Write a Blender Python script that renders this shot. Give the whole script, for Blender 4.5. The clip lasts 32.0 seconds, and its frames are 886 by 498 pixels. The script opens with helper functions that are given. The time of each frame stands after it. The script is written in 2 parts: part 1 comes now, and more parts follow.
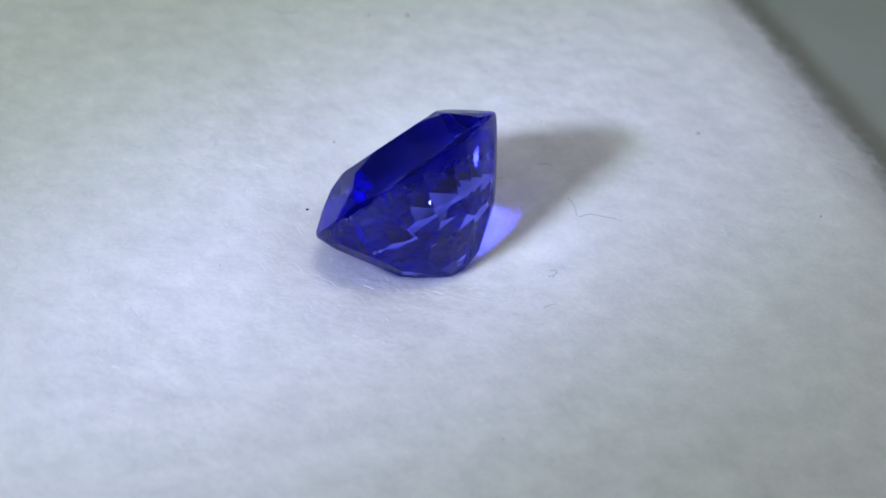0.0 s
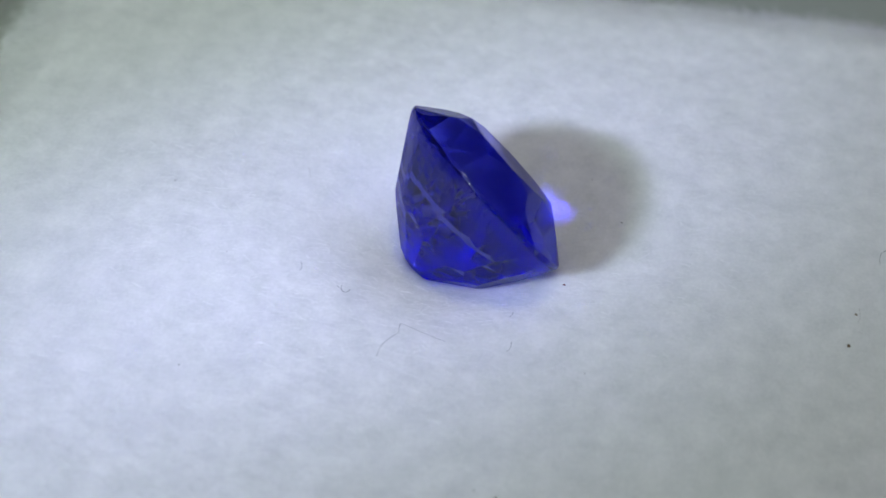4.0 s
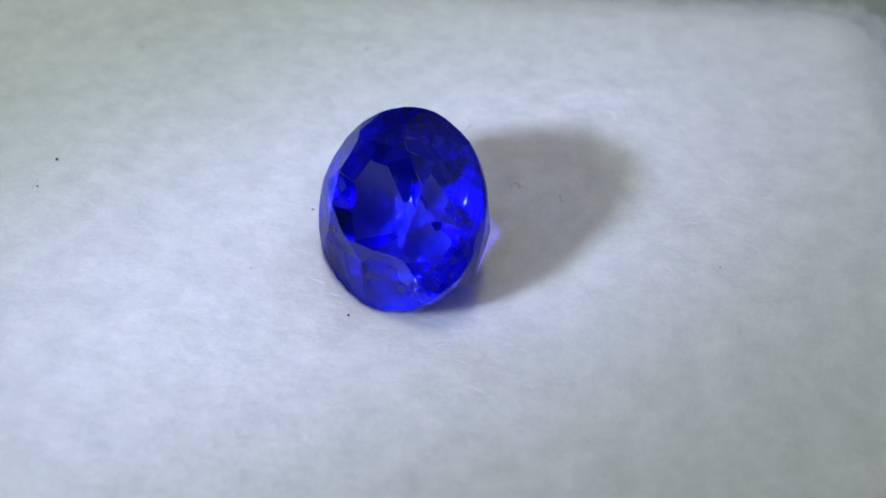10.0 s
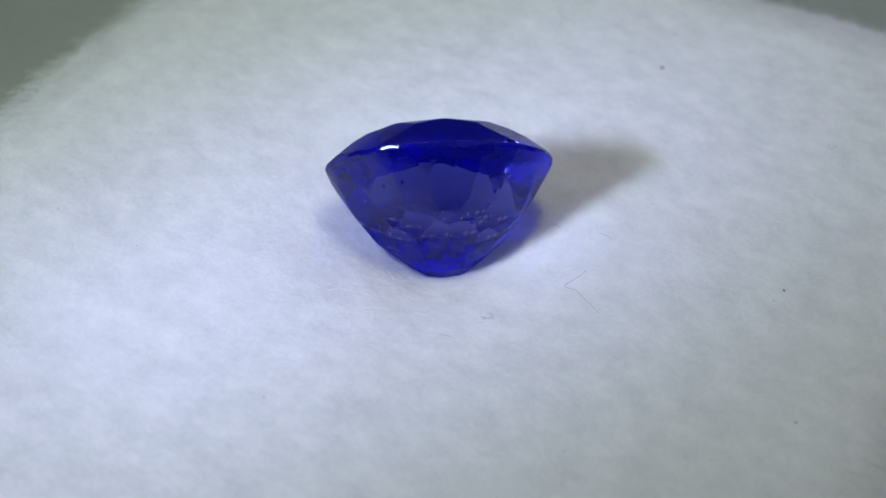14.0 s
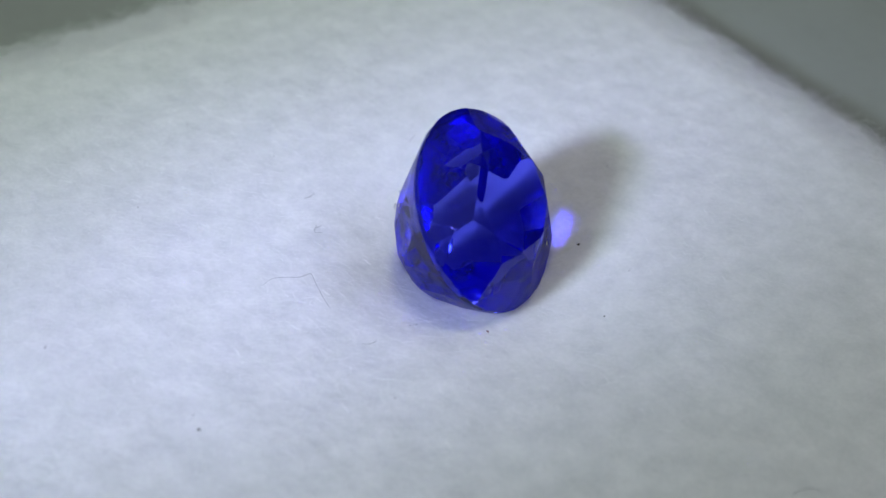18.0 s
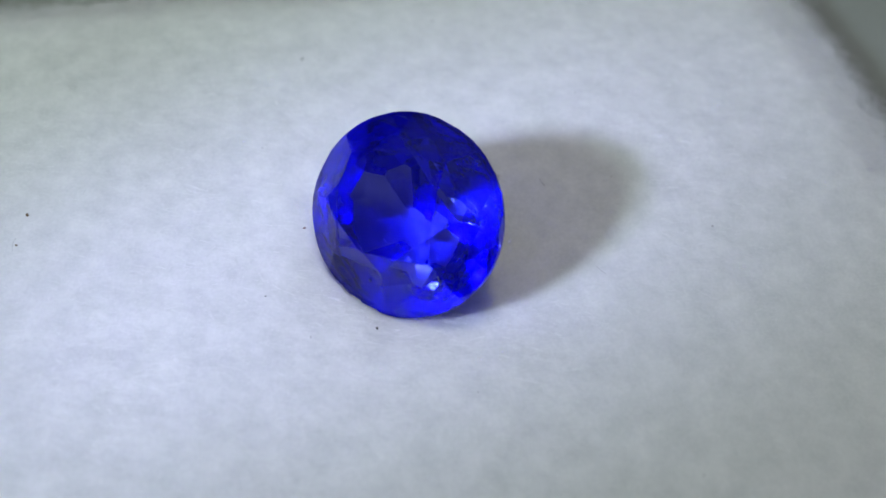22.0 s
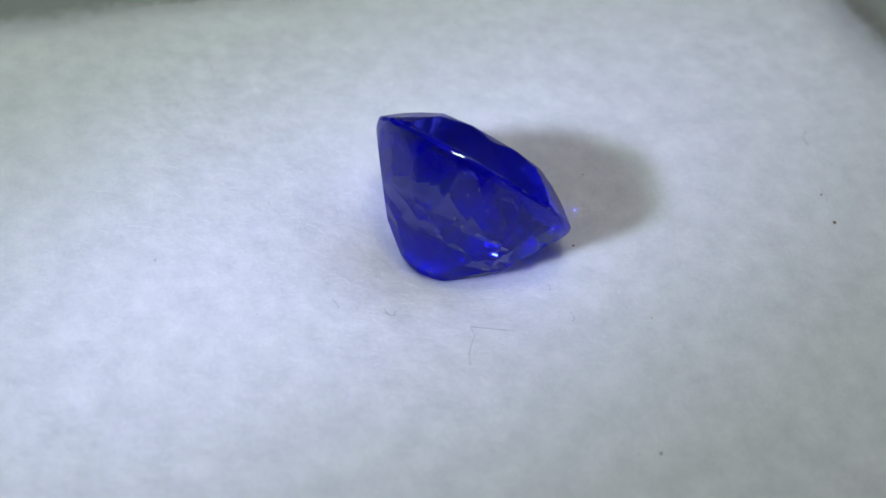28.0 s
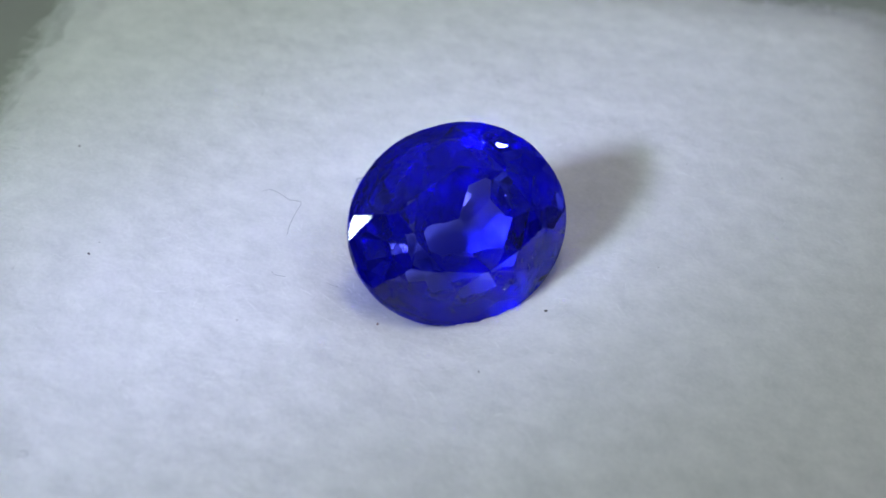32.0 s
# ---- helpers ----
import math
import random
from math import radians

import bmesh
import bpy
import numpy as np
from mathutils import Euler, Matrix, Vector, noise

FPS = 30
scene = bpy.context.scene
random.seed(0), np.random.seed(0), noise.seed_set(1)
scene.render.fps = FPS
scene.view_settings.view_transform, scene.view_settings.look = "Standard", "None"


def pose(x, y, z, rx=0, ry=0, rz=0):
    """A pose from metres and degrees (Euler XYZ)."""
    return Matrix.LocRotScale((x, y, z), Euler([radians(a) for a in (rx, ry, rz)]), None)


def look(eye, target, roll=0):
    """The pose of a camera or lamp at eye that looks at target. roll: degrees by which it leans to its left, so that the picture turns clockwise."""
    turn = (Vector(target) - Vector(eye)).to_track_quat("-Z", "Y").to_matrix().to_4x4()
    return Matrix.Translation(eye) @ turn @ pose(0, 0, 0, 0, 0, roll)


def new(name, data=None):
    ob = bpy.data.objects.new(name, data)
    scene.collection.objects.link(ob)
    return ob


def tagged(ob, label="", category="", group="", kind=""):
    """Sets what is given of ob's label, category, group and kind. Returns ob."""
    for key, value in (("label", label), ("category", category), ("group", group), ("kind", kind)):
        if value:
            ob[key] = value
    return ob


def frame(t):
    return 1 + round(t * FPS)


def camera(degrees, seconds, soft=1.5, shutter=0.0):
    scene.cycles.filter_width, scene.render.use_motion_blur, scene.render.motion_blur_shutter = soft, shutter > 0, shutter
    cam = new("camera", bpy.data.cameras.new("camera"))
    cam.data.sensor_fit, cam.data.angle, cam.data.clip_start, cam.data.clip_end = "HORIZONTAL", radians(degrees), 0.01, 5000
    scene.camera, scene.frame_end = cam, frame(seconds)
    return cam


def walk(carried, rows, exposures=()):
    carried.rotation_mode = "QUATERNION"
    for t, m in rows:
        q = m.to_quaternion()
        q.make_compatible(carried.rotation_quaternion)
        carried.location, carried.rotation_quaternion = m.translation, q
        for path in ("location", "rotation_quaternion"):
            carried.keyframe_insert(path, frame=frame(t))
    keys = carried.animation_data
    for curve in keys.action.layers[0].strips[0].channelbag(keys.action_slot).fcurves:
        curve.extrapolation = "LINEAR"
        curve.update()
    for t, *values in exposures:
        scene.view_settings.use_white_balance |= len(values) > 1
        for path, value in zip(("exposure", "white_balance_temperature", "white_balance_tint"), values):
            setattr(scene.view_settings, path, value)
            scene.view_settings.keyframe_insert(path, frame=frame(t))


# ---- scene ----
cam = camera(32.69, 32.0, soft=1.5)
cam.data.dof.use_dof, cam.data.dof.focus_distance, cam.data.dof.aperture_fstop = True, 0.0735, 48.0
EYE = Vector((0.0, -0.05761, 0.04802))
AIM = EYE + 0.075 * Vector((0.00326, 0.76216, -0.64739))
walk(cam, [(0.0, look(EYE, AIM, 3.72)), (32.0, look(EYE, AIM, 3.72))],
     [(0.0, 0.0), (4.0, 0.0), (6.2, -0.07), (9.5, 0.0), (16.5, 0.0), (18.7, -0.07), (22.0, 0.0), (29.0, 0.0), (31.2, -0.07), (32.0, -0.06)])

# The turntable's speed, clockwise from above.
SPIN = -28.914

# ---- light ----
world = bpy.data.worlds.new("room_fill")
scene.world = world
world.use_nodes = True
# Added fill light for an unseen dim room: dark sides, brighter and bluish overhead.
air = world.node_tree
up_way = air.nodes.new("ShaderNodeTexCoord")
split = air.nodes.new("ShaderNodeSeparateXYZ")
overhead_fill = air.nodes.new("ShaderNodeValToRGB")
overhead_fill.color_ramp.elements[0].position, overhead_fill.color_ramp.elements[0].color = 0.30, (0.020, 0.022, 0.028, 1)
overhead_fill.color_ramp.elements[1].position, overhead_fill.color_ramp.elements[1].color = 0.85, (0.19, 0.215, 0.345, 1)
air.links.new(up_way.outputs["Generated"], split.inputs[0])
air.links.new(split.outputs["Z"], overhead_fill.inputs[0])
air.links.new(overhead_fill.outputs[0], air.nodes["Background"].inputs[0])
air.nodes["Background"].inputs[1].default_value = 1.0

LAMP_AZ, LAMP_EL, LAMP_D = radians(219.5), radians(27.5), 0.25
LAMP = Vector((LAMP_D * math.cos(LAMP_EL) * math.cos(LAMP_AZ), LAMP_D * math.cos(LAMP_EL) * math.sin(LAMP_AZ), LAMP_D * math.sin(LAMP_EL)))


def torch_beam(name, energy, colour, size, aim, radius, shift=0.0):
    """One cone of the LED torch: its wide neutral spill, or the bluish hot spot of one of its two chips."""
    d = bpy.data.lights.new(name, "SPOT")
    d.energy, d.color, d.shadow_soft_size = energy, colour, radius
    d.spot_size, d.spot_blend = radians(size), 1.0
    ob = new(name, d)
    ob.matrix_world = look(LAMP + shift * Vector((-math.sin(LAMP_AZ), math.cos(LAMP_AZ), 0)), aim)


torch_beam("torch_spill", 3.0, (0.74, 1.0, 0.82), 13.2, (-0.018, -0.001, 0), 0.032)
for side in (-0.012, 0.012):
    torch_beam("torch_hot_spot", 1.95, (0.51, 0.515, 1.0), 7.8, (-0.005, -0.001, 0), 0.010, side)

# The warm ceiling lamp, almost overhead.
ceiling_lamp = bpy.data.lights.new("ceiling_lamp_light", "AREA")
ceiling_lamp.shape, ceiling_lamp.size = "DISK", 0.15
ceiling_lamp.energy, ceiling_lamp.color = 1.5, (1.0, 0.96, 0.60)
new("ceiling_lamp_light", ceiling_lamp).matrix_world = look((0.05, 0.01, 0.9), (0, 0, 0))

scene.cycles.max_bounces, scene.cycles.glossy_bounces, scene.cycles.transmission_bounces = 24, 20, 20
scene.cycles.sample_clamp_indirect, scene.cycles.blur_glossy = 0.0, 0.0
scene.view_settings.exposure = 0.0


# ---- materials ----
def material(name):
    m = bpy.data.materials.new(name)
    m.use_nodes = True
    t = m.node_tree
    return m, t, t.nodes["Principled BSDF"]


def node(t, kind, **sets):
    n = t.nodes.new(kind)
    for k, v in sets.items():
        n.inputs[k].default_value = v
    return n


def mottled(name, dark, light, scale, rough, bump=0.0, bump_scale=None, coord="Object"):
    m, t, p = material(name)
    tc = t.nodes.new("ShaderNodeTexCoord")
    n1 = node(t, "ShaderNodeTexNoise", Scale=scale, Detail=6.0, Roughness=0.6)
    n2 = node(t, "ShaderNodeTexNoise", Scale=scale * 9, Detail=4.0)
    t.links.new(tc.outputs[coord], n1.inputs["Vector"])
    t.links.new(tc.outputs[coord], n2.inputs["Vector"])
    add = t.nodes.new("ShaderNodeMath")
    add.operation = "MULTIPLY_ADD"
    add.inputs[1].default_value = 0.4
    t.links.new(n2.outputs["Fac"], add.inputs[0])
    t.links.new(n1.outputs["Fac"], add.inputs[2])
    ramp = t.nodes.new("ShaderNodeValToRGB")
    ramp.color_ramp.elements[0].position, ramp.color_ramp.elements[1].position = 0.45, 0.95
    ramp.color_ramp.elements[0].color, ramp.color_ramp.elements[1].color = (*dark, 1), (*light, 1)
    t.links.new(add.outputs[0], ramp.inputs[0])
    t.links.new(ramp.outputs[0], p.inputs["Base Color"])
    p.inputs["Roughness"].default_value = rough
    if bump:
        b = node(t, "ShaderNodeBump", Strength=bump, Distance=0.0002)
        n3 = node(t, "ShaderNodeTexNoise", Scale=bump_scale or scale * 5, Detail=5.0)
        t.links.new(tc.outputs[coord], n3.inputs["Vector"])
        t.links.new(n3.outputs["Fac"], b.inputs["Height"])
        t.links.new(b.outputs[0], p.inputs["Normal"])
    return m


def sapphire_material():
    m, t, p = material("blue_sapphire")
    t.nodes.remove(p)
    out = t.nodes["Material Output"]
    place = t.nodes.new("ShaderNodeTexCoord")

    def patches(scale, detail, low, high, start, end):
        n = node(t, "ShaderNodeTexNoise", Scale=scale, Detail=detail, Roughness=0.6)
        r = node(t, "ShaderNodeMapRange", **{"From Min": start, "From Max": end, "To Min": low, "To Max": high})
        t.links.new(place.outputs["Object"], n.inputs["Vector"])
        t.links.new(n.outputs["Fac"], r.inputs["Value"])
        return r

    # hand polish leaves the facets a trifle wavy
    wave = node(t, "ShaderNodeTexNoise", Scale=900.0, Detail=2.0)
    t.links.new(place.outputs["Object"], wave.inputs["Vector"])
    bump = node(t, "ShaderNodeBump", Strength=0.15, Distance=0.000004)
    t.links.new(wave.outputs["Fac"], bump.inputs["Height"])
    fres = node(t, "ShaderNodeFresnel", IOR=1.77)
    refr = node(t, "ShaderNodeBsdfRefraction", IOR=1.77, Roughness=0.0, Color=(0.345, 0.37, 0.97, 1))
    t.links.new(bump.outputs[0], fres.inputs["Normal"])
    t.links.new(bump.outputs[0], refr.inputs["Normal"])
    # facets are clean outside; clouds of silk spread part of the light inside
    inner = t.nodes.new("ShaderNodeMath")
    inner.operation = "GREATER_THAN"
    inner.inputs[1].default_value = 0.985
    t.links.new(fres.outputs[0], inner.inputs[0])
    lobes = []
    for spread, colour in ((0.0, (0.52, 0.545, 0.85, 1)), (0.36, (0.03, 0.0, 1.0, 1))):
        tint = t.nodes.new("ShaderNodeValToRGB")
        tint.color_ramp.interpolation = "CONSTANT"
        tint.color_ramp.elements[0].color = (0.46, 0.46, 0.54, 1)
        tint.color_ramp.elements[1].position = 0.985
        tint.color_ramp.elements[1].color = colour
        t.links.new(fres.outputs[0], tint.inputs[0])
        lobe = t.nodes.new("ShaderNodeBsdfGlossy")
        rough = t.nodes.new("ShaderNodeMath")
        rough.operation = "MULTIPLY"
        rough.inputs[1].default_value = spread
        t.links.new(inner.outputs[0], rough.inputs[0])
        t.links.new(rough.outputs[0], lobe.inputs["Roughness"])
        t.links.new(tint.outputs[0], lobe.inputs["Color"])
        t.links.new(bump.outputs[0], lobe.inputs["Normal"])
        lobes.append(lobe)
    silk = patches(300.0, 7.0, 0.04, 0.78, 0.42, 0.59)
    gloss = t.nodes.new("ShaderNodeMixShader")
    t.links.new(silk.outputs[0], gloss.inputs[0])
    t.links.new(lobes[0].outputs[0], gloss.inputs[1])
    t.links.new(lobes[1].outputs[0], gloss.inputs[2])
    mix = t.nodes.new("ShaderNodeMixShader")
    t.links.new(fres.outputs[0], mix.inputs[0])
    t.links.new(refr.outputs[0], mix.inputs[1])
    t.links.new(gloss.outputs[0], mix.inputs[2])
    t.links.new(mix.outputs[0], out.inputs["Surface"])
    return m


COTTON = mottled("white_cotton", (0.66, 0.67, 0.67), (0.83, 0.83, 0.83), 650, 0.95, 0.22, 2600)
streaks = COTTON.node_tree.nodes.new("ShaderNodeMapping")
streaks.inputs["Rotation"].default_value = (0, 0, radians(-110))
streaks.inputs["Scale"].default_value = (0.8, 1.0, 1.0)
for link in list(COTTON.node_tree.links):
    if link.from_node.bl_idname == "ShaderNodeTexCoord":
        target = link.to_socket
        COTTON.node_tree.links.new(link.from_socket, streaks.inputs["Vector"])
        COTTON.node_tree.links.new(streaks.outputs["Vector"], target)
cotton_skin = COTTON.node_tree.nodes["Principled BSDF"]
cotton_skin.inputs["Subsurface Weight"].default_value = 1.0
cotton_skin.inputs["Subsurface Radius"].default_value = (1.0, 1.0, 1.0)
cotton_skin.inputs["Subsurface Scale"].default_value = 0.0020
cotton_skin.inputs["Specular IOR Level"].default_value = 0.1
FUZZ = mottled("cotton_fibre", (0.74, 0.74, 0.74), (0.86, 0.86, 0.86), 900, 0.7)
GREY = mottled("grey_plate", (0.285, 0.305, 0.265), (0.32, 0.34, 0.30), 130, 0.55, 0.15, 3000)
RING = mottled("light_grey_ring", (0.31, 0.33, 0.29), (0.35, 0.37, 0.33), 110, 0.5, 0.15, 3000)
DARK = mottled("dark_gap", (0.12, 0.12, 0.12), (0.15, 0.15, 0.15), 200, 0.7)
TABLE = mottled("table_top", (0.30, 0.30, 0.29), (0.36, 0.36, 0.35), 40, 0.6, 0.2, 900)
SPECK = mottled("dark_speck", (0.015, 0.013, 0.012), (0.05, 0.04, 0.035), 4000, 0.8)
ASH = mottled("ash_grey_speck", (0.09, 0.085, 0.08), (0.16, 0.15, 0.14), 4000, 0.8)
BROWN = mottled("brown_speck", (0.10, 0.07, 0.04), (0.20, 0.14, 0.08), 4000, 0.8)
RED = mottled("reddish_speck", (0.14, 0.06, 0.06), (0.22, 0.10, 0.10), 4000, 0.8)
LINT = mottled("grey_lint", (0.14, 0.14, 0.15), (0.24, 0.24, 0.25), 3000, 0.8)
PALE = mottled("pale_lint", (0.36, 0.34, 0.35), (0.46, 0.44, 0.46), 3000, 0.8)
GEM = sapphire_material()
WATER, water_tree, water_skin = material("clear_water")
water_skin.inputs["Transmission Weight"].default_value = 1.0
water_skin.inputs["IOR"].default_value = 1.33
water_skin.inputs["Roughness"].default_value = 0.0

TURNING = []


def part(name, bm, mat, parent, label="", smooth=False):
    me = bpy.data.meshes.new(name)
    bm.to_mesh(me)
    bm.free()
    me.materials.append(mat)
    for f in me.polygons:
        f.use_smooth = smooth
    ob = new(name, me)
    ob.parent = parent
    if label:
        tagged(ob, label)
    return ob


def mesh_part(name, verts, faces, mat, parent=None, smooth=True):
    me = bpy.data.meshes.new(name)
    me.from_pydata(verts, [], faces)
    me.materials.append(mat)
    me.polygons.foreach_set("use_smooth", [smooth] * len(me.polygons))
    me.update()
    ob = new(name, me)
    ob.parent = parent
    return ob


def thing(name, label, category, group="", kind="", turns=True):
    ob = tagged(new(name), label, category, group, kind)
    if turns:
        TURNING.append(ob)
    return ob


# ---- heights of the cotton's upper face, in metres ----
PAD_T = 0.0027
PAD_C = Vector((-0.0011, 0.0020))
PAD_ANGLE = radians(20.0)
PAD_W, PAD_L = 0.0496, 0.0578
DIP = (-0.0008, 0.0008)


def cotton_height(x, y):
    d2 = (x - DIP[0]) ** 2 + (y - DIP[1]) ** 2
    h = -0.00180 * math.exp(-d2 / 0.0054 ** 2)
    h += 0.00015 * noise.noise((x * 110, y * 110, 3.1)) * min(1.0, d2 / 0.008 ** 2)
    h += 0.00005 * noise.noise((x * 420, y * 420, 7.7)) + 0.00004 * noise.noise((x * 900, y * 900, 1.7))
    return h


def cotton_top(x, y):
    """The cotton's height with the stone's weight on it: it gives way under the facets."""
    h = cotton_height(x, y) + edge_drop(x, y)
    if (x + 0.0016) ** 2 + (y - 0.0015) ** 2 < 0.0056 ** 2:
        low = max((d - a * x - b * y) / c for a, b, c, d in UNDERSIDE)
        high = min((d - a * x - b * y) / c for a, b, c, d in UPPERSIDE)
        if low < high + 0.0003:
            h = min(h, low - 0.00006)
    return h


def edge_drop(x, y):
    c, s = math.cos(PAD_ANGLE), math.sin(PAD_ANGLE)
    dx, dy = x - PAD_C.x, y - PAD_C.y
    m = max(abs(dx * c + dy * s) / (PAD_W / 2), abs(dy * c - dx * s) / (PAD_L / 2))
    e = min(1.0, max(0.0, (m - 0.86) / 0.14))
    return -0.0005 * e ** 1.6


def pad_to_plan(u, v):
    c, s = math.cos(PAD_ANGLE), math.sin(PAD_ANGLE)
    return PAD_C.x + u * c - v * s, PAD_C.y + u * s + v * c


# ---- the room ----
def revolve(name, profile, mat, parent, steps=160):
    verts, faces = [], []
    n = len(profile)
    for i in range(steps):
        a = 2 * math.pi * i / steps
        for r, z in profile:
            verts.append((r * math.cos(a), r * math.sin(a), z))
    for i in range(steps):
        j = (i + 1) % steps
        for k in range(n - 1):
            faces.append((i * n + k, j * n + k, j * n + k + 1, i * n + k + 1))
    return mesh_part(name, verts, faces, mat, parent, smooth=False)


def build_turntable():
    t = thing("turntable", "small matte grey motorised turntable with a flat round plate", "turntable")
    z = -PAD_T
    revolve("plate", [(0.0, z), (0.0411, z), (0.0415, z - 0.00006), (0.0418, z - 0.00006), (0.0418, z - 0.006), (0.0, z - 0.006)], GREY, t)
    tagged(revolve("rim", [(0.0419, z - 0.006), (0.0419, z - 0.00006), (0.0423, z), (0.060, z), (0.062, z - 0.001), (0.0625, z - 0.003), (0.0625, z - 0.0062), (0.0419, z - 0.0062)], RING, t), "slightly lighter grey outer ring")
    revolve("base", [(0.0, z - 0.0062), (0.055, z - 0.0062), (0.055, z - 0.0345), (0.054, z - 0.0355), (0.0, z - 0.0355)], GREY, t)
    return t


build_turntable()
FLOOR_Z = -PAD_T - 0.0355
bm = bmesh.new()
bmesh.ops.create_cube(bm, size=1, matrix=Matrix.Translation((0, 0.1, FLOOR_Z - 0.015)) @ Matrix.Diagonal((1.4, 0.9, 0.03, 1)))
tabletop = part("table_top", bm, TABLE, None)
tagged(tabletop, "plain grey table top under the turntable", "table", kind="structure")


# ---- gemstone ----
GA, GB = 0.00567, 0.00483
G_POSE = pose(-0.001753, 0.001498, 0.002496, 0, 0, 0)


def cut(bm, azimuth, r, z, slope, yaw=0.0):
    """Grind one facet: the plane through radius r at height z, that leans in by slope from level and is turned by yaw."""
    n = Vector((math.sin(slope) * math.cos(azimuth + yaw), math.sin(slope) * math.sin(azimuth + yaw), math.cos(slope)))
    p = Vector((r * math.cos(azimuth), r * math.sin(azimuth), z))
    res = bmesh.ops.bisect_plane(bm, geom=bm.verts[:] + bm.edges[:] + bm.faces[:], dist=1e-6, plane_co=p, plane_no=n, clear_outer=True)
    edges = [e for e in bm.edges if len(e.link_faces) == 1]
    if edges:
        bmesh.ops.edgenet_fill(bm, edges=edges)


UNDERSIDE, UPPERSIDE = [], []


def build_gem():
    gem = thing("gemstone", "deep blue oval faceted sapphire lying tilted on the cotton", "gemstone")
    bm = bmesh.new()
    bmesh.ops.create_cone(bm, cap_ends=True, segments=96, radius1=1.0, radius2=1.0, depth=4.0)
    rng = random.Random(11)
    grinder = np.random.RandomState(59283)
    hc, hp, g = 0.322, 1.02, 0.050
    T = 2 * math.pi

    def tier(count, shift, r, z, slope, wobble):
        for i in range(count):
            around = T * (i + shift) / count + radians(grinder.normal(0, wobble))
            cut(bm, around, r, z, slope + radians(grinder.normal(0, wobble)))

    # crown: table, then mains, stars and upper girdle facets
    cut(bm, radians(105), 0, hc + g / 2, radians(1.2))
    for count, shift, r, z, slope in ((8, 0, 0.985, g / 2, 35.1858), (8, 0.5, 0.495, hc + g / 2, 19.1982), (16, 0.5, 0.99, g / 2, 40.7829)):
        tier(count, shift, r, z, radians(slope), 0.9)
    # pavilion, hand-cut in uneven staggered tiers, and a blunt culet
    for count, shift, r, depth, slope in ((16, 0.5, 0.993, 0, 68.8276), (16, 0, 0.9457, 0.09, 58.8135), (16, 0.5, 0.8767, 0.235, 58.5591), (12, 0, 0.7785, 0.42, 54.4819), (12, 0.5, 0.6477, 0.6, 40.4417), (8, 0.5, 0.495, 0.755, 37.857), (4, 0.5, 0.1102, 0.99, 15.7854)):
        tier(count, shift, r, -g / 2 - depth * hp, math.pi - radians(slope), 1.7274)
    # girdle, slightly rounded and scalloped by hand
    for k in range(-3, 5):
        a = radians(8.5 * k)
        loose = 3.4 if abs(k) < 2 else 1.2
        for i in range(68):
            around = T * (i + 0.5 * (k % 2)) / 68
            cut(bm, around, 1.0 - 0.042 * (1 - math.cos(a)), 0.042 * math.sin(a), math.pi / 2 - a + radians(rng.gauss(0, loose * 0.8)), radians(rng.gauss(0, loose)))
    bmesh.ops.dissolve_limit(bm, angle_limit=radians(0.3), verts=bm.verts[:], edges=bm.edges[:])
    bmesh.ops.recalc_face_normals(bm, faces=bm.faces[:])
    bm.normal_update()
    # worn edges and small chips at the corners
    worn = []
    for e in bm.edges:
        bend = e.calc_face_angle(0) if len(e.link_faces) == 2 else 0
        if bend > radians(9):
            n = (e.link_faces[0].normal + e.link_faces[1].normal).normalized()
            worn.append(((e.verts[0].co + e.verts[1].co) / 2 - n * rng.uniform(0.002, 0.006) * math.tan(bend / 2), n))
    for v in bm.verts:
        n = v.normal + Vector((rng.gauss(0, 0.08), rng.gauss(0, 0.08), rng.gauss(0, 0.08)))
        n.normalize()
        room_left = min((v.co - e.other_vert(v).co).dot(n) / e.calc_length() for e in v.link_edges)
        if room_left > 0.03:
            worn.append((v.co - n * room_left * rng.uniform(0.012, 0.035), n))
    for p, n in worn:
        bmesh.ops.bisect_plane(bm, geom=bm.verts[:] + bm.edges[:] + bm.faces[:], dist=1e-7, plane_co=p, plane_no=n, clear_outer=True)
        edges = [e for e in bm.edges if len(e.link_faces) == 1]
        if edges:
            bmesh.ops.edgenet_fill(bm, edges=edges)
    bmesh.ops.recalc_face_normals(bm, faces=bm.faces[:])
    turn = G_TURN
    for v in bm.verts:
        x, y, z = v.co
        z *= 0.0052
        v.co = G_POSE @ turn @ Vector((x * GA, y * GB - 0.147 * max(0.0, -z), z))
    up = (turn.to_3x3() @ Vector((0, 0, 1)))
    bm.faces.index_update()
    bm.normal_update()
    for f in bm.faces:
        if f.normal.z < -0.02:
            UNDERSIDE.append((*f.normal, f.normal.dot(f.verts[0].co)))
        elif f.normal.z > 0.02:
            UPPERSIDE.append((*f.normal, f.normal.dot(f.verts[0].co)))
    names = {"table_facet": [], "crown": [], "girdle": [], "pavilion": []}
    for f in bm.faces:
        d = f.normal.dot(up)
        names["table_facet" if d > 0.995 else "crown" if d > 0.45 else "girdle" if d > -0.33 else "pavilion"].append(f.index)
    for key, want in names.items():
        keep = set(want)
        piece = bm.copy()
        piece.faces.ensure_lookup_table()
        bmesh.ops.delete(piece, geom=[f for f in piece.faces if f.index not in keep], context="FACES")
        part(key, piece, GEM, gem)
    bm.free()
    return gem


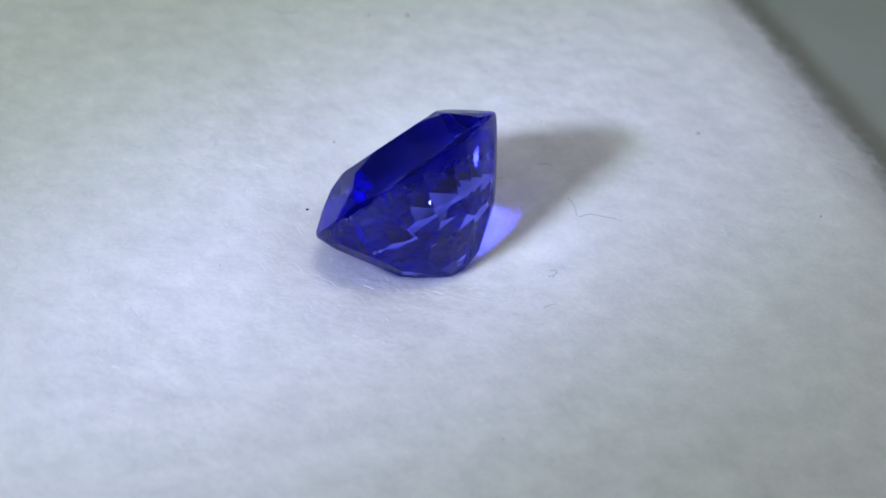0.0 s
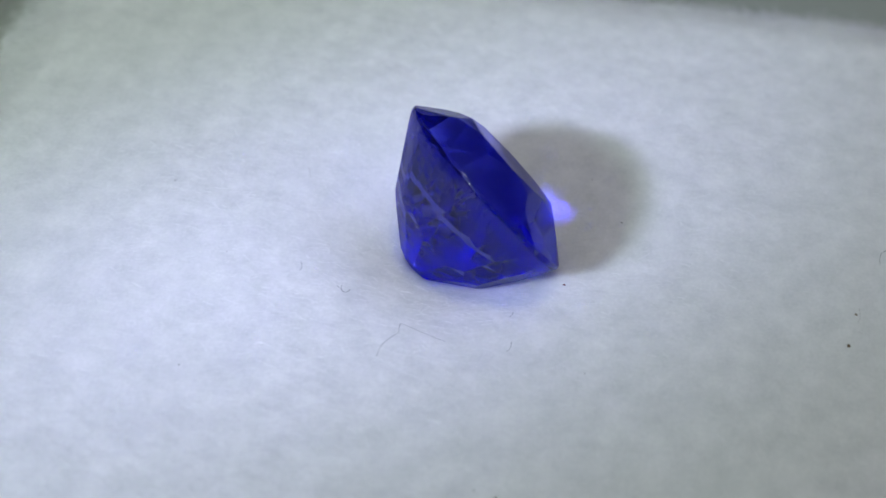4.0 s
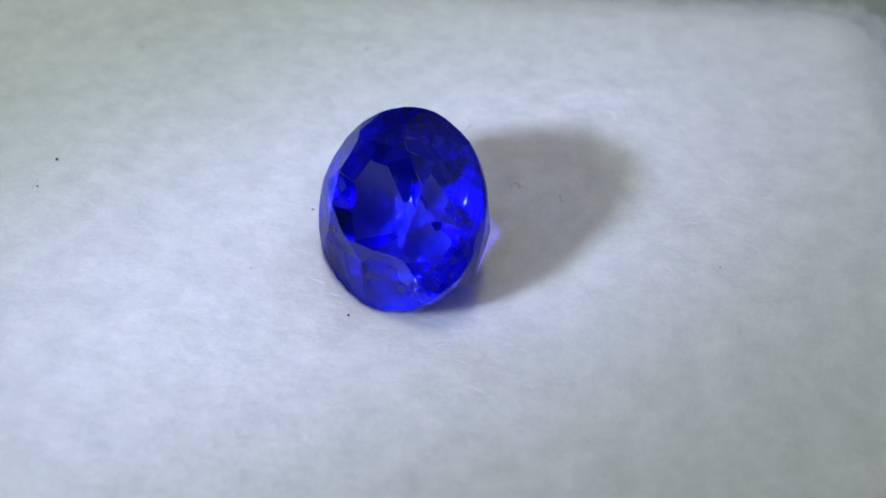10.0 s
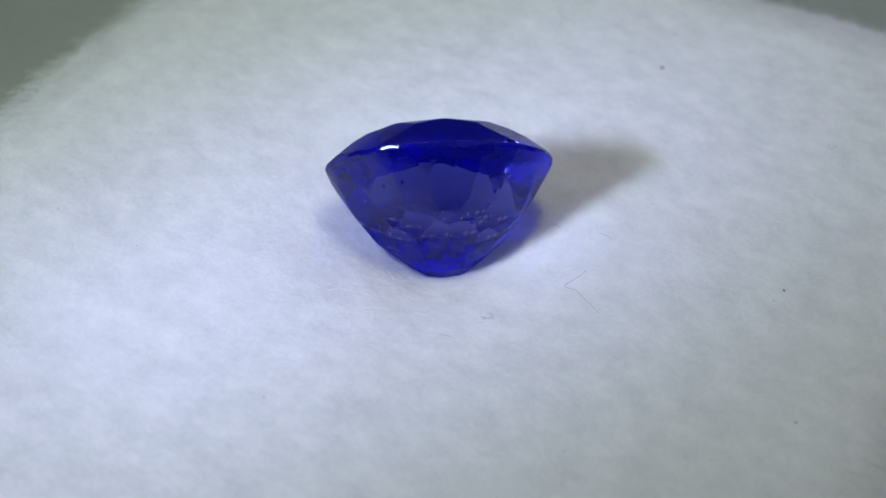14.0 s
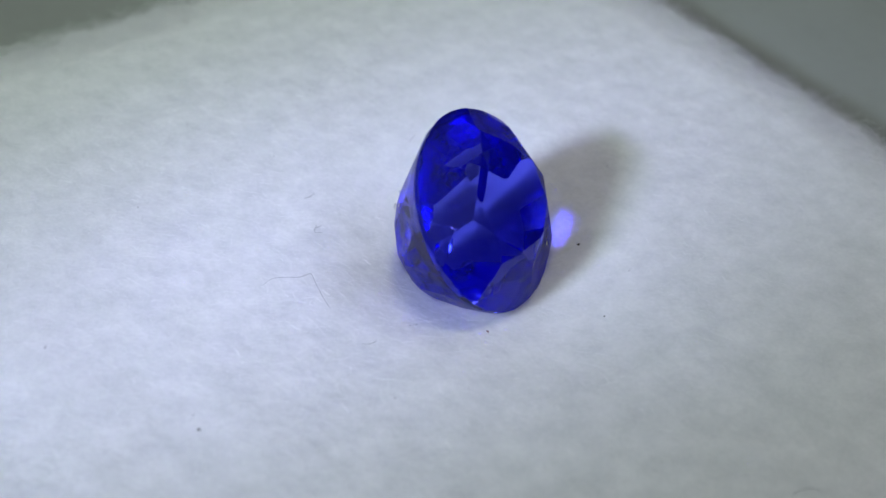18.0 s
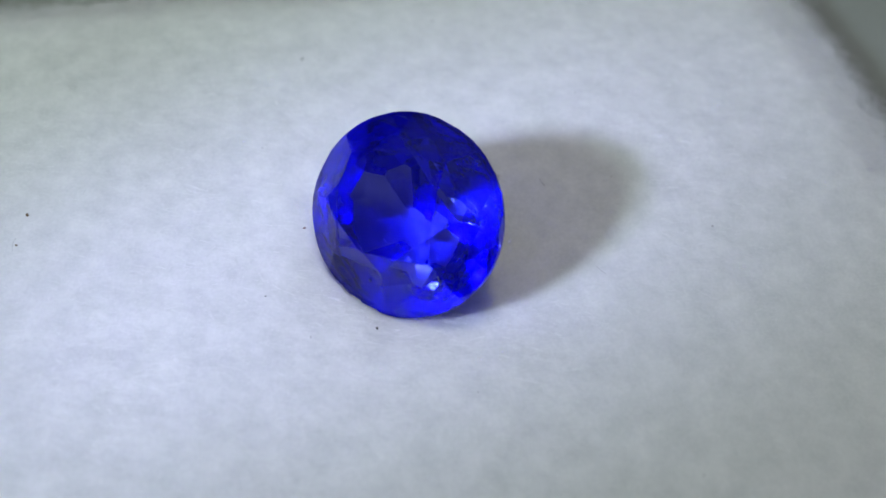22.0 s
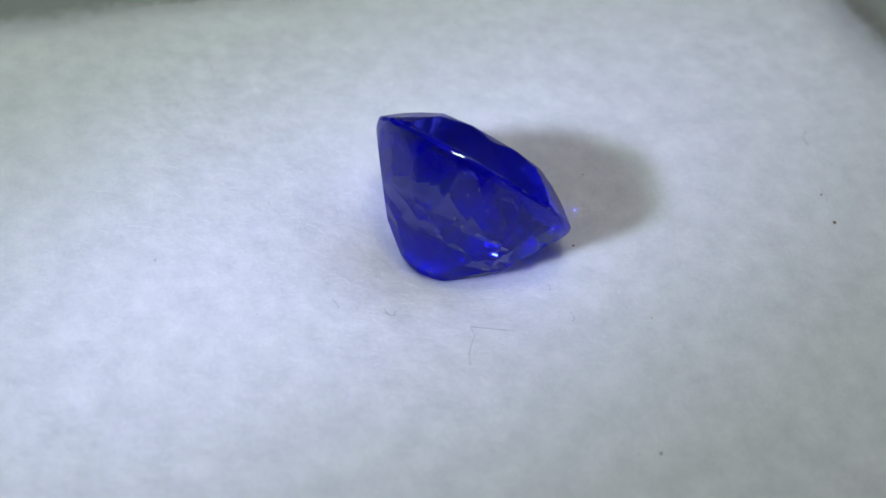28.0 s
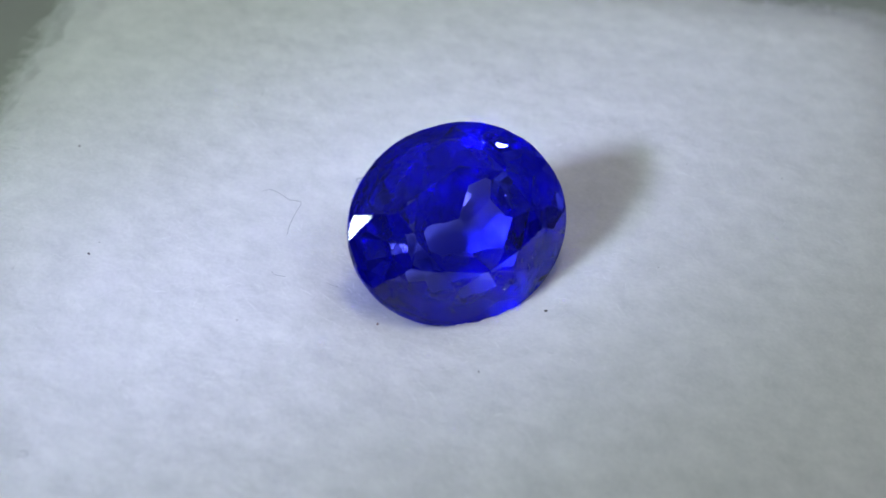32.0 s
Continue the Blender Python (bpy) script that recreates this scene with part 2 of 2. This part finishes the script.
G_TURN = Euler((radians(50.655), radians(-0.686), radians(-126.418))).to_matrix().to_4x4()
build_gem()


# ---- cotton pad ----
def build_pad():
    pad = thing("cotton_pad", "thick white rectangular cotton pad with fuzzy edges, dented under the gem", "cotton pad")
    nu, nv = 300, 340
    top, faces = [], []
    for j in range(nv + 1):
        for i in range(nu + 1):
            s, t = 2 * i / nu - 1, 2 * j / nv - 1
            u, v = s * PAD_W / 2, t * PAD_L / 2
            # rounded corners: pull the outermost points in
            k = (abs(s) ** 11 + abs(t) ** 11) ** (1 / 11)
            m = max(abs(s), abs(t))
            if k > 1e-6:
                u, v = u * m / k, v * m / k
            wob = (0.0006 * noise.noise((u * 130, v * 130, 1.0)) + 0.0006 * noise.noise((u * 520, v * 520, 4.0)) + 0.0003 * noise.noise((u * 1300, v * 1300, 8.0))) * m ** 14
            x, y = pad_to_plan(u * (1 + wob / 0.02), v * (1 + wob / 0.02))
            h = cotton_height(x, y) + edge_drop(x, y)
            h = min(h + 0.00004 * noise.noise((x * 1900, y * 1900, 2.0)), cotton_top(x, y))
            top.append((x, y, h))
    for j in range(nv):
        for i in range(nu):
            a = j * (nu + 1) + i
            faces.append((a, a + 1, a + nu + 2, a + nu + 1))
    rim = [i for i in range(nu)] + [j * (nu + 1) + nu for j in range(nv)] + [nv * (nu + 1) + nu - i for i in range(nu)] + [(nv - j) * (nu + 1) for j in range(nv)]
    base = len(top)
    for a in rim:
        top.append((top[a][0] * 0.998, top[a][1] * 0.998, -PAD_T))
    n = len(rim)
    for k in range(n):
        faces.append((rim[k], base + k, base + (k + 1) % n, rim[(k + 1) % n]))
    faces.append(tuple(base + n - 1 - k for k in range(n)))
    mesh_part("batting", top, faces, COTTON, pad)
    return pad


def fibres(name, count, seed, length, width, lift, parent, place):
    """Many fine ribbons that lie on the cotton; place gives a start and a heading."""
    rng = random.Random(seed)
    segs = 4
    verts, faces = [], []
    for _ in range(count):
        x, y, a, rise = place(rng)
        ln = rng.uniform(*length)
        w = rng.uniform(*width)
        step = ln / segs
        bend, arch = rng.gauss(0, 0.10), rng.uniform(0.0, lift)
        z0 = rng.uniform(-0.00004, 0.00001)
        base = len(verts)
        tilt = rng.uniform(0, math.pi)
        for k in range(segs + 1):
            f = k / segs
            z = cotton_top(x, y) + z0 + arch * math.sin(f * math.pi * 0.9) + rise * f * f
            px, py, pz = -math.sin(a) * math.cos(tilt) * w, math.cos(a) * math.cos(tilt) * w, math.sin(tilt) * w
            verts.append((x - px, y - py, z - pz))
            verts.append((x + px, y + py, z + pz))
            a += bend + rng.gauss(0, 0.05)
            x += step * math.cos(a)
            y += step * math.sin(a)
        for k in range(segs):
            b = base + 2 * k
            faces.append((b, b + 1, b + 3, b + 2))
    ob = mesh_part(name, verts, faces, FUZZ, parent)
    return tagged(ob, kind="stuff")


def on_face(rng):
    u, v = rng.uniform(-0.49, 0.49) * PAD_W, rng.uniform(-0.49, 0.49) * PAD_L
    x, y = pad_to_plan(u, v)
    return x, y, PAD_ANGLE + math.pi / 2 + rng.gauss(0, 0.7) + (math.pi if rng.random() < 0.5 else 0), 0.0


pad = build_pad()
fibres("nap", 45000, 5, (0.0004, 0.0014), (0.0000016, 0.000003), 0.00005, pad, on_face)


def on_edge(rng):
    side, f = rng.randrange(4), rng.uniform(-0.49, 0.49)
    k = 0.5 - 0.05 * rng.random() ** 1.5
    u, v = [(k * PAD_W, f * PAD_L), (-k * PAD_W, f * PAD_L), (f * PAD_W, k * PAD_L), (f * PAD_W, -k * PAD_L)][side]
    x, y = pad_to_plan(u, v)
    return x, y, PAD_ANGLE + (0, math.pi, math.pi / 2, -math.pi / 2)[side] + rng.gauss(0, 0.75), rng.uniform(-0.0012, 0.0002)


fibres("edge_fuzz", 60000, 6, (0.0006, 0.0019), (0.000004, 0.000008), 0.00025, pad, on_edge)
fibres("glint_nap", 4000, 9, (0.0002, 0.0006), (0.000008, 0.000016), 0.00004, pad, on_face)


# ---- dust and lint on the cotton ----
def speck(x, y, size, mat, label, seed):
    rng = random.Random(seed)
    ob = thing("dust_speck", label, "dust", "dust specks on the cotton")
    bm = bmesh.new()
    bmesh.ops.create_icosphere(bm, subdivisions=2, radius=1.0)
    a = rng.uniform(0, 3)
    for v in bm.verts:
        v.co *= 1 + 0.35 * noise.noise(v.co * 1.3 + Vector((seed * 3.1, 0, 0)))
        v.co = Matrix.Rotation(a, 3, "Z") @ Vector((v.co.x * 1.25, v.co.y * 0.85, v.co.z * 0.7)) * size
        v.co += Vector((x, y, cotton_top(x, y) + size * 0.5 + 0.00002))
    part("grain", bm, mat, ob, smooth=True)


for k, (x, y, s, mat, label) in enumerate([
    (-6.75, 1.9, 0.085, SPECK, "tiny black dust speck on white cotton"),
    (13.8, 9.95, 0.075, ASH, "tiny ash-grey dust speck on white cotton"),
    (19.5, 3.3, 0.075, PALE, "tiny pale grey dust speck on white cotton"),
    (-2.7, 20.15, 0.11, BROWN, "small brown dust grain on white cotton"),
    (-0.3, 6.75, 0.07, RED, "small reddish dust flake on white cotton"),
    (-13.5, -13.3, 0.05, PALE, "tiny pale grey dust speck on white cotton"),
    (-8.7, -11.9, 0.035, PALE, "tiny pale grey dust speck on white cotton"),
    (13.9, 9.0, 0.03, ASH, "tiny ash-grey dust speck on white cotton"),
    (-5.0, 19.85, 0.07, BROWN, "small pale brown dust flake on white cotton"),
    (-5.9, 7.4, 0.045, ASH, "tiny grey dust speck on white cotton"),
    (3.3, -13.5, 0.06, PALE, "pale grey dust flake on white cotton"),
    (14.0, -5.7, 0.035, ASH, "tiny ash-grey dust speck on white cotton"),
    (5.2, 10.2, 0.045, PALE, "pale grey dust flake on white cotton"),
    (-10.4, -3.3, 0.04, PALE, "pale grey dust flake on white cotton"),
    (6.5, -8.2, 0.035, PALE, "pale grey dust flake on white cotton"),
]):
    speck(x / 1000, y / 1000, s / 1200, mat, label, k + 1)


def lint(points, width, mat, label):
    """A curly lint thread through plan points, in millimetres, laid on the cotton; a third number lifts it off."""
    ob = thing("lint_thread", label, "lint", "lint threads on the cotton")
    pts = [Vector((*p, 0, 0)[:3]) / 1000 for p in points]
    fine = []
    for k in range(len(pts) - 1):
        p0, p1, p2, p3 = pts[max(k - 1, 0)], pts[k], pts[k + 1], pts[min(k + 2, len(pts) - 1)]
        for s in range(6):
            t = s / 6
            fine.append(0.5 * (2 * p1 + (p2 - p0) * t + (2 * p0 - 5 * p1 + 4 * p2 - p3) * t * t + (3 * p1 - p0 - 3 * p2 + p3) * t ** 3))
    fine.append(pts[-1])
    verts, faces, n = [], [], 5
    for i, p in enumerate(fine):
        d = (fine[min(i + 1, len(fine) - 1)] - fine[max(i - 1, 0)]).normalized()
        side = Vector((-d.y, d.x, 0))
        c = Vector((p.x, p.y, cotton_top(p.x, p.y) + p.z + 0.00006))
        for j in range(n):
            a = 2 * math.pi * j / n
            verts.append(c + (side * math.cos(a) + Vector((0, 0, math.sin(a)))) * width * 0.55 / 2000)
    for i in range(len(fine) - 1):
        for j in range(n):
            a, b = i * n + j, i * n + (j + 1) % n
            faces.append((a, b, b + n, a + n))
    faces.append(tuple(range(n - 1, -1, -1)))
    faces.append(tuple(len(verts) - n + j for j in range(n)))
    mesh_part("thread", verts, faces, mat, ob)


def droplet(place, normal, size):
    ob = thing("droplet", "tiny clear droplet clinging to a gem facet", "droplet", "droplets on the gem")
    bm = bmesh.new()
    bmesh.ops.create_icosphere(bm, subdivisions=3, radius=1.0)
    q = Vector(normal).to_track_quat("Z", "Y")
    for v in bm.verts:
        v.co = Vector(place) / 1000 + q @ Vector((v.co.x, v.co.y * 1.2, v.co.z * 0.6 + 0.4)) * size
    part("bead", bm, WATER, ob, smooth=True)


droplet((2.249, -0.045, 2.195), (0.94, -0.32, 0.11), 0.00013)
droplet((2.385, 0.803, 2.954), (0.96, -0.24, 0.16), 0.00010)
droplet((1.92, -0.509, 2.678), (0.86, -0.45, 0.24), 0.00008)
droplet((-4.687, 2.585, 0.646), (-0.81, 0.59, 0.06), 0.00009)


for width, mat, label, points in [
    (0.034, LINT, "dark zigzag lint thread on white cotton", [(6.50, 3.75, 0), (6.66, 3.3, 0.15), (6.80, 2.6, 0.35), (6.90, 1.75, 0.5), (7.15, 1.72, 0.5), (7.55, 1.88, 0.5), (8.05, 1.74, 0.5), (8.75, 1.64, 0.45), (9.2, 1.7, 0.2)]),
    (0.034, LINT, "small dark curled lint thread on white cotton", [(5.50, -1.88), (5.83, -1.90), (5.77, -2.19), (5.39, -2.38)]),
    (0.03, LINT, "short grey curled lint bit on white cotton", [(5.78, -4.52), (5.51, -4.55), (5.15, -4.83)]),
    (0.03, LINT, "short grey lint thread on white cotton", [(4.93, 6.39), (5.23, 6.52), (5.47, 6.55), (5.68, 6.47)]),
    (0.03, LINT, "short grey lint thread on white cotton", [(5.64, -2.51), (5.72, -2.26), (5.89, -2.03)]),
    (0.04, LINT, "dark curved hair-like lint on white cotton", [(-10.59, 19.92), (-10.29, 19.71), (-9.78, 19.70), (-9.28, 19.85)]),
    (0.04, LINT, "short dark lint bit on white cotton", [(-4.44, 23.86), (-4.66, 23.53), (-4.74, 23.39)]),
    (0.04, LINT, "dark looped lint thread on white cotton", [(8.36, 21.84), (8.44, 21.62), (8.33, 21.38), (8.10, 21.53), (8.21, 21.77)]),
    (0.035, PALE, "short grey lint thread on white cotton", [(-1.29, -8.40), (-1.05, -8.14), (-0.75, -7.91)]),
    (0.03, LINT, "short dark lint thread on white cotton", [(3.18, 5.49), (2.85, 5.49), (2.66, 5.40)]),
    (0.03, PALE, "short pale grey lint bit on white cotton", [(-8.39, 4.67), (-8.17, 4.79)]),
    (0.03, PALE, "pale grey lint thread on white cotton", [(-5.48, 19.87), (-4.91, 20.06), (-4.50, 20.07)]),
]:
    lint(points, width, mat, label)


# ---- motion of the turntable and all that rides on it ----
def motions():
    steps = [0.5 * k for k in range(65)]
    for ob in TURNING:
        walk(ob, [(t, pose(0, 0, 0, 0, 0, SPIN * t)) for t in steps])


motions()
